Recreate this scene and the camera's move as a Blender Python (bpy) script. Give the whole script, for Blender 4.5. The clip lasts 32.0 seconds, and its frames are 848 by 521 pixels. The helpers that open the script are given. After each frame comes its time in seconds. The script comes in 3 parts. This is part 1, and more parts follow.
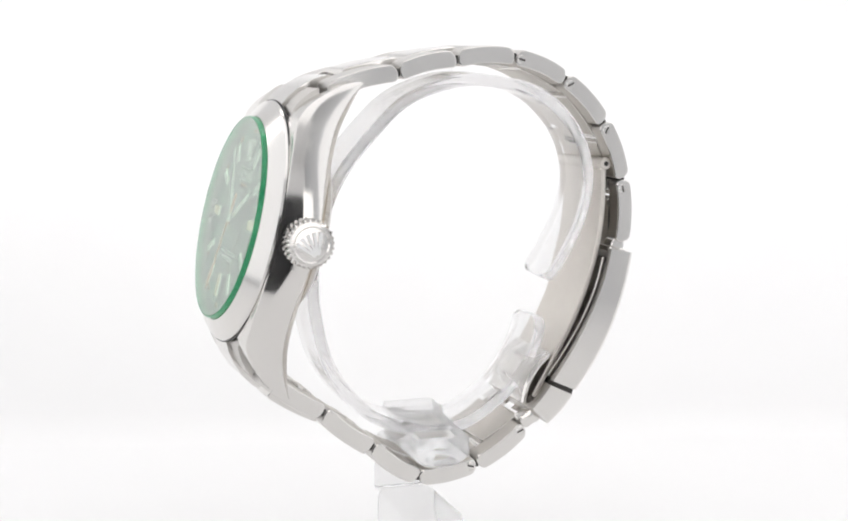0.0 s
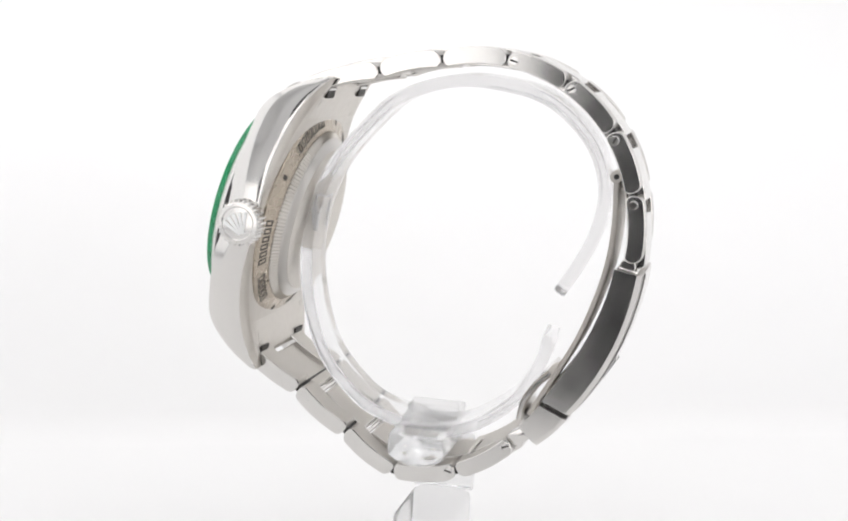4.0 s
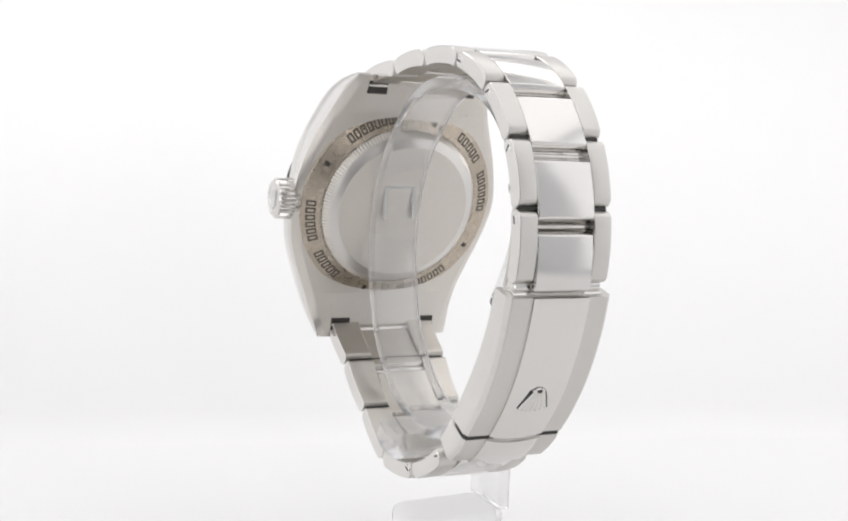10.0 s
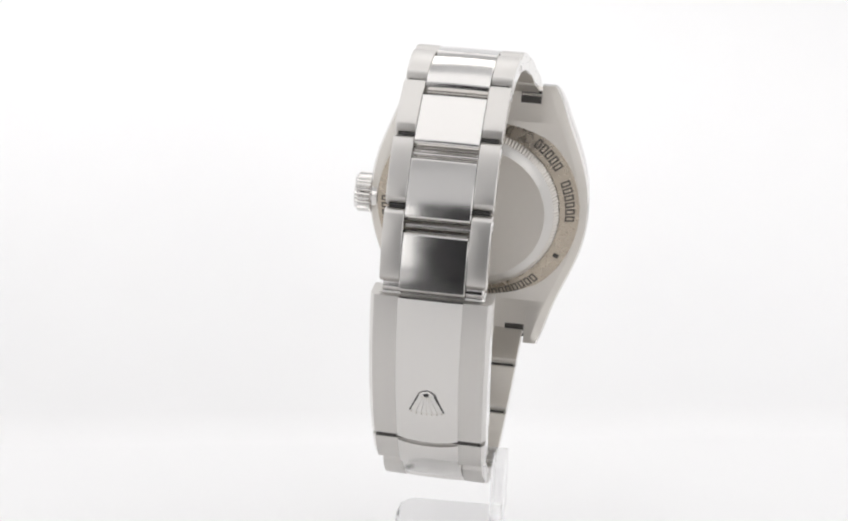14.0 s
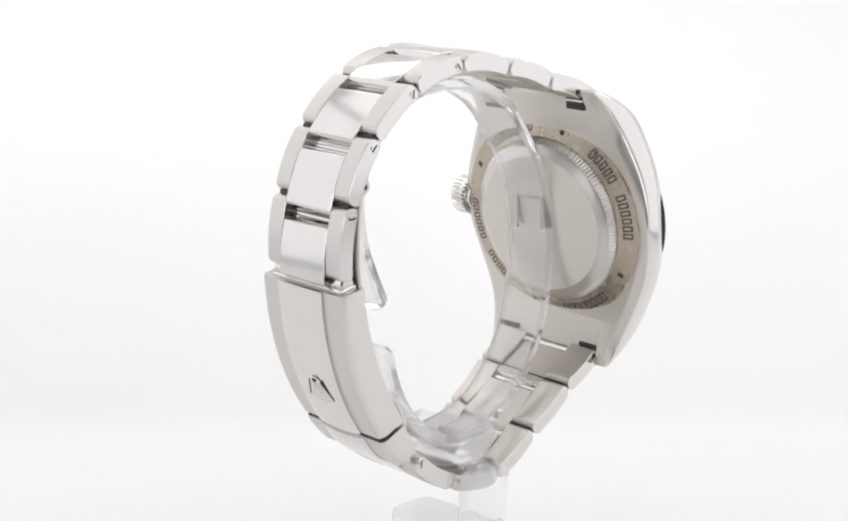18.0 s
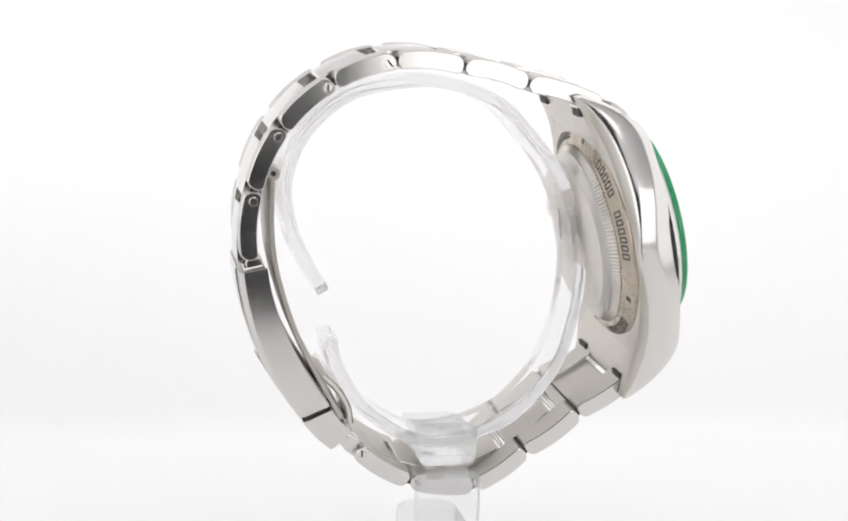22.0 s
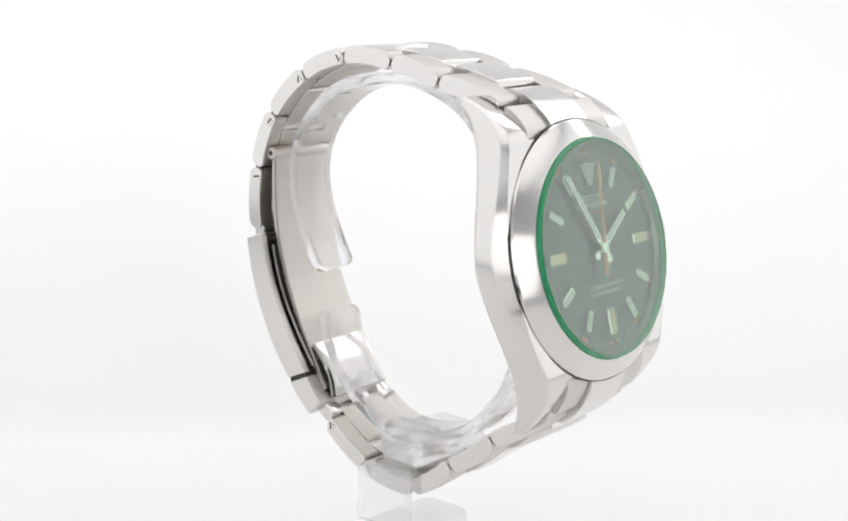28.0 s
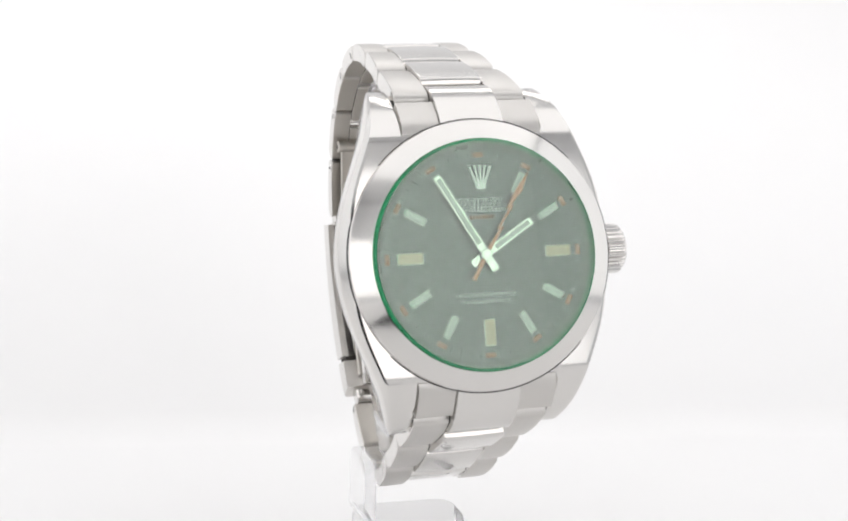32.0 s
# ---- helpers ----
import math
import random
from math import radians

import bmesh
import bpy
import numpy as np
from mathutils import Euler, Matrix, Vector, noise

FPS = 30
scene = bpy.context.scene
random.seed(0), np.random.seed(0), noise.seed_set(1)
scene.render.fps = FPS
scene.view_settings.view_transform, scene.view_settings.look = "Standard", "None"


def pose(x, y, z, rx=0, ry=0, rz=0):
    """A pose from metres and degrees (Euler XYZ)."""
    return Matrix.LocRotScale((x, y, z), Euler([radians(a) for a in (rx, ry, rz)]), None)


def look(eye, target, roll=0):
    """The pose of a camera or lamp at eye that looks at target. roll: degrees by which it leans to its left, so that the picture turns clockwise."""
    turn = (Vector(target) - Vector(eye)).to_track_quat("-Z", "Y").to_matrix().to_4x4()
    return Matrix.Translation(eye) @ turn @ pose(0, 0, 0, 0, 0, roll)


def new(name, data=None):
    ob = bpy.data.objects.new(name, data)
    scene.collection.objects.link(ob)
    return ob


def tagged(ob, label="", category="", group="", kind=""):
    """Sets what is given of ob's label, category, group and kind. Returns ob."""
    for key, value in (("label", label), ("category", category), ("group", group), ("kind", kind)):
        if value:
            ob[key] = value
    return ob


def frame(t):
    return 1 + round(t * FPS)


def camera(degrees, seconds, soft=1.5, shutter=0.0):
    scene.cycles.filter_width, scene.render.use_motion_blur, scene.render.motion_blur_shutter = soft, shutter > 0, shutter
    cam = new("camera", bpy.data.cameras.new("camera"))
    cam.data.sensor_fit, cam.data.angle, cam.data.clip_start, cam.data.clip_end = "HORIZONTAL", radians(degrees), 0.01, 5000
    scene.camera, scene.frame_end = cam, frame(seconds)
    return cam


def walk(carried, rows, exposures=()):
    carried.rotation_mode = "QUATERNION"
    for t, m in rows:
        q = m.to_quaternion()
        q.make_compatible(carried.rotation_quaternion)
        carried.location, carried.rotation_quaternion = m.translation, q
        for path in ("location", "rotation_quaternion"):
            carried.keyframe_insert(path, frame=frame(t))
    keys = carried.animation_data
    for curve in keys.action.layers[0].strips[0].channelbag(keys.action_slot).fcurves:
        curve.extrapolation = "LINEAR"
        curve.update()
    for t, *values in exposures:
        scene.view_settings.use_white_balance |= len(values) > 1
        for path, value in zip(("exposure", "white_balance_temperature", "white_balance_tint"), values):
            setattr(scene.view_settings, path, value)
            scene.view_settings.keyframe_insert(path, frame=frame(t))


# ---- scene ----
# ---------- camera ----------
cam = camera(34.52, 32.0, soft=2.1)
EYE = pose(0, -0.22, 0.100, 79.235, -2.0905, 1.0115)
walk(cam, [(0.0, EYE), (32.0, EYE)], [(t, stops - 0.22) for t, stops in ((0.0, 0.08), (3.0, 0.04), (6.0, 0.03), (9.0, 0.0), (16.0, 0.0), (20.0, 0.03), (24.0, 0.04), (28.0, 0.01), (30.0, -0.01), (32.0, 0.01))])

# ---------- light ----------
world = bpy.data.worlds.new("world")
scene.world = world
world.use_nodes = True
world.node_tree.nodes["Background"].inputs[0].default_value = (0.6, 0.62, 0.66, 1)
world.node_tree.nodes["Background"].inputs[1].default_value = 0.06


def area_lamp(name, eye, target, wide, deep, watts, colour):
    data = bpy.data.lights.new(name, "AREA")
    data.shape, data.size, data.size_y, data.energy, data.color = "RECTANGLE", wide, deep, watts, colour
    lamp = new(name, data)
    lamp.matrix_world = look(eye, target)
    return lamp


area_lamp("led_panel_top", (0, -0.05, 0.398), (0, -0.049, 0), 0.58, 0.42, 0.54, (1.0, 0.992, 0.993))
# Unseen fill lamp, added only to brighten the backdrop.
area_lamp("backdrop_fill", (0, 0.085, 0.19), (0, 0.135, 0.03), 0.42, 0.05, 0.145, (1.0, 0.99, 0.988))
area_lamp("led_panel_left", (-0.296, -0.055, 0.20), (0, -0.055, 0.20), 0.575, 0.38, 0.42, (1.0, 0.992, 0.993))
area_lamp("led_panel_right", (0.296, 0.028, 0.20), (0, 0.028, 0.20), 0.41, 0.38, 0.31, (1.0, 0.992, 0.993))
area_lamp("led_panel_front", (0.188, -0.335, 0.122), (0.06, -0.034, 0.11), 0.19, 0.20, 0.155, (1.0, 0.992, 0.993))
area_lamp("led_panel_front", (-0.178, -0.335, 0.098), (-0.06, -0.034, 0.09), 0.18, 0.17, 0.105, (1.0, 0.992, 0.993))


# ---------- materials ----------
def material(name):
    m = bpy.data.materials.new(name)
    m.use_nodes = True
    return m, m.node_tree.nodes, m.node_tree.links, m.node_tree.nodes["Principled BSDF"]


def put(node, **values):
    for key, value in values.items():
        name = key.replace("_", " ")
        node.inputs[name].default_value = value


def noise_node(nodes, links, scale, stretch=(1, 1, 1), detail=4.0):
    coord = nodes.new("ShaderNodeTexCoord")
    mapping = nodes.new("ShaderNodeMapping")
    mapping.inputs["Scale"].default_value = stretch
    tex = nodes.new("ShaderNodeTexNoise")
    tex.inputs["Scale"].default_value = scale
    tex.inputs["Detail"].default_value = detail
    links.new(coord.outputs["Object"], mapping.inputs["Vector"])
    links.new(mapping.outputs["Vector"], tex.inputs["Vector"])
    return tex


def ramp_to(nodes, links, tex, socket, low, high, a=0.3, b=0.7):
    span = nodes.new("ShaderNodeMapRange")
    span.inputs["From Min"].default_value, span.inputs["From Max"].default_value = a, b
    span.inputs["To Min"].default_value, span.inputs["To Max"].default_value = low, high
    links.new(tex.outputs["Fac"], span.inputs["Value"])
    links.new(span.outputs["Result"], socket)


def bump_from(nodes, links, tex, shader, strength, distance):
    bump = nodes.new("ShaderNodeBump")
    bump.inputs["Strength"].default_value, bump.inputs["Distance"].default_value = strength, distance
    links.new(tex.outputs["Fac"], bump.inputs["Height"])
    links.new(bump.outputs["Normal"], shader.inputs["Normal"])


def steel(name, colour, low, high, stretch, grain, strength):
    m, nodes, links, shader = material(name)
    put(shader, Base_Color=(*colour, 1), Metallic=1.0)
    fine = noise_node(nodes, links, grain, stretch)
    ramp_to(nodes, links, fine, shader.inputs["Roughness"], low, high)
    if strength:
        bump_from(nodes, links, fine, shader, strength, 0.00002)
    return m


POLISHED = steel("polished_steel", (0.73, 0.712, 0.688), 0.12, 0.16, (1, 1, 1), 260, 0.0)
BRUSHED = steel("brushed_steel", (0.63, 0.61, 0.584), 0.34, 0.38, (60, 1, 1), 60, 0.0)
SILVER = steel("pale_silver", (0.85, 0.85, 0.84), 0.4, 0.5, (1, 1, 1), 900, 0.0)
SATIN = steel("satin_steel", (0.63, 0.598, 0.553), 0.30, 0.42, (1, 1, 1), 900, 0.08)
INNER = steel("tumbled_steel", (0.56, 0.532, 0.49), 0.40, 0.46, (1, 1, 1), 900, 0.0)
WARM = steel("warm_satin_steel", (0.46, 0.402, 0.33), 0.22, 0.34, (1, 1, 1), 700, 0.06)


def plain(name, colour, rough, metallic=0.0, grain=400.0, vary=0.15):
    m, nodes, links, shader = material(name)
    put(shader, Metallic=metallic)
    tex = noise_node(nodes, links, grain)
    mix = nodes.new("ShaderNodeMix")
    mix.data_type = "RGBA"
    mix.inputs["A"].default_value = (*[c * (1 - vary) for c in colour], 1)
    mix.inputs["B"].default_value = (*colour, 1)
    links.new(tex.outputs["Fac"], mix.inputs["Factor"])
    links.new(mix.outputs["Result"], shader.inputs["Base Color"])
    ramp_to(nodes, links, tex, shader.inputs["Roughness"], rough * 0.85, rough * 1.15)
    return m


# Black of engraved marks, and of shade painted in slots, notches and seam.
ENGRAVED_AND_SHADE = plain("engraving_and_shade_black", (0.05, 0.045, 0.04), 0.6)
ETCHED = plain("etched_grey", (0.085, 0.075, 0.065), 0.6)
# Steel with shade put into its colour, for gaps, holes and relief.
SHADED = plain("shaded_steel", (0.04, 0.038, 0.036), 0.5, 0.2)
DIAL = plain("dial_black_lacquer", (0.010, 0.024, 0.021), 0.12, grain=900)
put(DIAL.node_tree.nodes["Principled BSDF"], Specular_IOR_Level=0.9)
LUME = plain("pale_luminous_paint", (0.70, 0.74, 0.70), 0.5)
CREAM = plain("cream_luminous_paint", (0.76, 0.63, 0.44), 0.5)
# Polished steel, darkened in colour to paint the dial's reflection.
FLANGE = plain("flange_reflection_dark", (0.16, 0.17, 0.155), 0.25, 0.8)
ORANGE = plain("orange_paint", (0.72, 0.33, 0.16), 0.4)
RUST = plain("dull_orange_print", (0.47, 0.21, 0.10), 0.5)
PRINT = plain("white_print", (0.62, 0.64, 0.63), 0.5)
PAPER = plain("white_paper", (0.86, 0.855, 0.852), 0.75, grain=60, vary=0.02)
BLACK_CARD = plain("matte_black_card", (0.012, 0.012, 0.014), 0.8, grain=200)
GREY_CLOTH = plain("pale_grey_cloth", (0.70, 0.71, 0.725), 0.9, grain=300, vary=0.08)
WHITE_BOARD = plain("white_board", (0.84, 0.84, 0.845), 0.8, grain=40, vary=0.02)


def clear(name, colour, rough, ior, ripple=0.05):
    m, nodes, links, shader = material(name)
    put(shader, Base_Color=(*colour, 1), Transmission_Weight=1.0, IOR=ior, Roughness=rough)
    if ripple:
        bump_from(nodes, links, noise_node(nodes, links, 90), shader, ripple, 0.0004)
    return m


ACRYLIC = clear("clear_acrylic", (0.995, 0.995, 0.996), 0.02, 1.18, 0.03)
put(ACRYLIC.node_tree.nodes["Principled BSDF"], Transmission_Weight=0.88)
CLEAR = clear("water_clear_acrylic", (0.995, 0.995, 0.995), 0.05, 1.06)
put(CLEAR.node_tree.nodes["Principled BSDF"], Transmission_Weight=0.8)
CAST = clear("cast_acrylic", (0.995, 0.995, 0.995), 0.06, 1.16)
put(CAST.node_tree.nodes["Principled BSDF"], Transmission_Weight=0.8)
MILK = clear("milky_acrylic", (0.95, 0.95, 0.955), 0.3, 1.3)
put(MILK.node_tree.nodes["Principled BSDF"], Transmission_Weight=0.3)
FROST = clear("frosted_acrylic_edge", (0.99, 0.985, 0.99), 0.1, 1.14, 0.03)
nodes, links = FROST.node_tree.nodes, FROST.node_tree.links
haze, blend = nodes.new("ShaderNodeBsdfTranslucent"), nodes.new("ShaderNodeMixShader")
haze.inputs["Color"].default_value = (0.98, 0.975, 0.98, 1)
blend.inputs["Fac"].default_value = 0.25
links.new(nodes["Principled BSDF"].outputs[0], blend.inputs[1])
links.new(haze.outputs[0], blend.inputs[2])
links.new(blend.outputs[0], nodes["Material Output"].inputs["Surface"])
CRYSTAL = clear("green_tinted_crystal", (0.83, 0.975, 0.85), 0.0, 1.72, 0.0)
RIM_GREEN = clear("green_crystal_edge", (0.05, 0.62, 0.28), 0.12, 1.5)
put(RIM_GREEN.node_tree.nodes["Principled BSDF"], Transmission_Weight=0.65)

# ---------- mesh helpers ----------
MM = 0.001
BASE = Vector((0, 41, -36))  # foot of the watch in its own millimetres


def part(name, bm, mat, parent, label="", offset=None, sharp=32, sides=None, axis=0, inner=None):
    """One mesh of millimetre geometry under a thing or under a part."""
    bmesh.ops.recalc_face_normals(bm, faces=bm.faces)
    shift = Vector(offset) if offset is not None else Vector((0, 0, 0))
    for v in bm.verts:
        v.co = (v.co - shift) * MM
    mesh = bpy.data.meshes.new(name)
    bm.to_mesh(mesh)
    bm.free()
    for face in mesh.polygons:
        face.use_smooth = True
    mesh.set_sharp_from_angle(angle=radians(sharp))
    mesh.materials.append(mat)
    if sides:
        mesh.materials.append(sides)
        for face in mesh.polygons:
            face.material_index = int(abs(face.normal[axis]) > 0.6)
    if inner:
        mesh.materials.append(inner)
        for face in mesh.polygons:
            to_middle = Vector((0, CENTRE.x, CENTRE.y)) - (face.center / MM + shift)
            to_middle.x = 0
            if face.normal.dot(to_middle.normalized()) > 0.75:
                face.material_index = len(mesh.materials) - 1
    ob = new(name, mesh)
    ob.parent = parent
    return tagged(ob, label)


ROUNDED = ("case", "bezel", "winding_crown", "pivot", "knuckle", "link_pin", "centre_pin", "spring_bar", "link_screw", "crown_tube", "hub", "blade", "catch", "middle_strip", "end_piece", "end_piece_centre")


def wpart(name, bm, mat, parent, label="", sides=None, inner=None):
    return part(name, bm, mat, parent, label, BASE, 32 if name in ROUNDED else 15, sides, 0, inner)


def loft(bm, rings, caps=True, closed=False):
    rows = [[bm.verts.new(p) for p in ring] for ring in rings]
    n = len(rows[0])
    pairs = list(zip(rows, rows[1:])) + ([(rows[-1], rows[0])] if closed else [])
    for a, b in pairs:
        for i in range(n):
            bm.faces.new((a[i], a[(i + 1) % n], b[(i + 1) % n], b[i]))
    if caps and not closed:
        bm.faces.new(rows[0])
        bm.faces.new(rows[-1])
    return bm


def revolve(profile, steps=96):
    """A solid turned about the depth axis: profile of (radius, depth), a closed loop off the axis or an open one with caps."""
    bm = bmesh.new()
    rings = []
    for k in range(steps):
        a = 2 * math.pi * k / steps
        rings.append([Vector((r * math.cos(a), y, r * math.sin(a))) for r, y in profile])
    return loft(bm, rings, closed=True)


def disc(radius, y0, y1, steps=96, bevel=0.0):
    bm = bmesh.new()
    spans = [(radius - bevel, y0), (radius, y0 + bevel), (radius, y1 - bevel), (radius - bevel, y1)] if bevel else [(radius, y0), (radius, y1)]
    rings = [[Vector((r * math.cos(2 * math.pi * k / steps), y, r * math.sin(2 * math.pi * k / steps))) for k in range(steps)] for r, y in spans]
    return loft(bm, rings)


def prism(bm, outline, y0, y1, m=None):
    """An outline of (x, z) given depth from y0 to y1."""
    m = m or Matrix()
    return loft(bm, [[m @ Vector((x, y, z)) for x, z in outline] for y in (y0, y1)])


def block(bm, lo, hi, bevel=0.0, m=None):
    m = m or Matrix()
    b = bevel
    (x0, y0, z0), (x1, y1, z1) = lo, hi

    def ring(z, i):
        return [m @ Vector(p) for p in ((x0 + i + b, y0 + i, z), (x1 - i - b, y0 + i, z), (x1 - i, y0 + i + b, z), (x1 - i, y1 - i - b, z), (x1 - i - b, y1 - i, z), (x0 + i + b, y1 - i, z), (x0 + i, y1 - i - b, z), (x0 + i, y0 + i + b, z))]
    if not b:
        return loft(bm, [[m @ Vector(p) for p in ((x0, y0, z), (x1, y0, z), (x1, y1, z), (x0, y1, z))] for z in (z0, z1)])
    return loft(bm, [ring(z0, b), ring(z0 + b, 0), ring(z1 - b, 0), ring(z1, b)])


def turned_by(deg):
    """Clockwise round the dial."""
    return Matrix.Rotation(radians(deg), 4, "Y")


def rod(bm, a, b, radius, steps=16, bevel=0.0):
    a, b = Vector(a), Vector(b)
    way = (b - a).normalized()
    side = way.orthogonal().normalized()
    other = way.cross(side)

    def ring(p, r):
        return [p + side * (r * math.cos(2 * math.pi * k / steps)) + other * (r * math.sin(2 * math.pi * k / steps)) for k in range(steps)]
    if bevel:
        return loft(bm, [ring(a, radius - bevel), ring(a + way * bevel, radius), ring(b - way * bevel, radius), ring(b, radius - bevel)])
    return loft(bm, [ring(a, radius), ring(b, radius)])


def smooth_path(points, per=6):
    """A glide through 2D points."""
    pts = [Vector(p) for p in points]
    pts = [2 * pts[0] - pts[1]] + pts + [2 * pts[-1] - pts[-2]]
    out = []
    for i in range(1, len(pts) - 2):
        p0, p1, p2, p3 = pts[i - 1:i + 3]
        for k in range(per):
            t = k / per
            out.append(0.5 * ((2 * p1) + (p2 - p0) * t + (2 * p0 - 5 * p1 + 4 * p2 - p3) * t * t + (3 * p1 - p0 - 3 * p2 + p3) * t ** 3))
    return out + [pts[-2]]


def strip_along(path, half, thick, corner=0.3, tip=0.0):
    """A flat strip with rounded edges that follows a path of (y, z); tip: the radius of its end corners."""
    rings = []
    if tip:
        a, b = path[0], path[-1]
        da, db = (path[1] - a).normalized(), (path[-2] - b).normalized()
        cuts = [tip * (1 - math.cos(math.pi / 2 * k / 6)) for k in range(6)]
        inner = [p for p in path if (p - a).length > tip and (p - b).length > tip]
        path = [a + da * c for c in cuts] + inner + [b + db * c for c in reversed(cuts)]
        ends = [tip * (1 - math.sin(math.pi / 2 * k / 6)) for k in range(6)]
        cut_in = ends + [0.0] * len(inner) + ends[::-1]
    for i, p in enumerate(path):
        d = (path[min(i + 1, len(path) - 1)] - path[max(i - 1, 0)]).normalized()
        n = Vector((-d.y, d.x))
        h, c, t = half - (cut_in[i] if tip else 0.0), corner, thick / 2
        ring = []
        for x, o in ((-h + c, -t), (h - c, -t), (h, -t + c), (h, t - c), (h - c, t), (-h + c, t), (-h, t - c), (-h, -t + c)):
            q = p + n * o
            ring.append(Vector((x, q.x, q.y)))
        rings.append(ring)
    return loft(bmesh.new(), rings)


# ---------- the light tent ----------
def slab(name, lo, hi, mat, label, category, turn=0.0):
    bm = bmesh.new()
    block(bm, [v * 1000 for v in lo], [v * 1000 for v in hi])
    ob = part(name, bm, mat, None)
    if turn:
        ob.matrix_world = pose(0, 0, 0, 0, 0, turn)
    return tagged(ob, label, category, kind="structure")


def sweep_sheet():
    """White paper that runs over the floor and curves up behind."""
    bm = bmesh.new()
    fold, radius, thick = 82.0, 14.0, 0.4
    line = [(-330.0, 0.0), (-100.0, 0.0), (0.0, 0.0)]
    rise = radians(48)
    line += [(fold + radius * math.sin(a), radius - radius * math.cos(a)) for a in [rise * k / 12 for k in range(13)]]
    y, z = line[-1]
    line += [(y + d * math.cos(rise), z + d * math.sin(rise)) for d in (60.0, 172.0)]
    upper, lower = [], []
    for i, (y, z) in enumerate(line):
        y0, z0 = line[max(i - 1, 0)]
        y1, z1 = line[min(i + 1, len(line) - 1)]
        d = Vector((y1 - y0, z1 - z0)).normalized()
        upper.append((y, z))
        lower.append((y + d.y * thick, z - d.x * thick))
    outline = upper + lower[::-1]
    loft(bm, [[Vector((x, y, z)) for y, z in outline] for x in (-215.0, 215.0)])
    ob = part("backdrop", bm, PAPER, None)
    ob.matrix_world = pose(0, 0, 0, 0, 0, 9.9)
    return tagged(ob, "seamless white paper sweep under and behind the watch", "backdrop", kind="structure")


sweep_sheet()
slab("floor", (-0.30, -0.40, -0.012), (0.30, 0.25, -0.002), WHITE_BOARD, "white board floor of the light tent", "floor")
slab("wall_left", (-0.308, -0.40, -0.002), (-0.30, 0.24, 0.41), GREY_CLOTH, "pale grey side wall of the light tent", "wall")
slab("wall_right", (0.30, -0.40, -0.002), (0.308, 0.24, 0.41), GREY_CLOTH, "pale grey side wall of the light tent", "wall")
slab("wall_back", (-0.30, 0.232, -0.002), (0.30, 0.24, 0.41), WHITE_BOARD, "white back wall of the light tent", "wall")
slab("ceiling", (-0.308, -0.40, 0.412), (0.308, 0.24, 0.42), WHITE_BOARD, "white roof of the light tent", "ceiling")
slab("wall_front", (-0.30, -0.40, -0.002), (0.30, -0.392, 0.41), WHITE_BOARD, "white front curtain of the light tent", "wall")
# Unseen sheet, added so that the steel mirrors a dark front floor.
slab("reflection_mat", (-0.072, -0.244, 0.0006), (0.072, -0.168, 0.0014), BLACK_CARD, "unseen black card added to darken reflections of the front floor", "card")
# Unseen card, added in place of the dark camera body the steel mirrors.
slab("reflection_card", (-0.072, -0.248, 0.0015), (0.072, -0.245, 0.152), BLACK_CARD, "unseen black card standing in for the camera in reflections", "card")

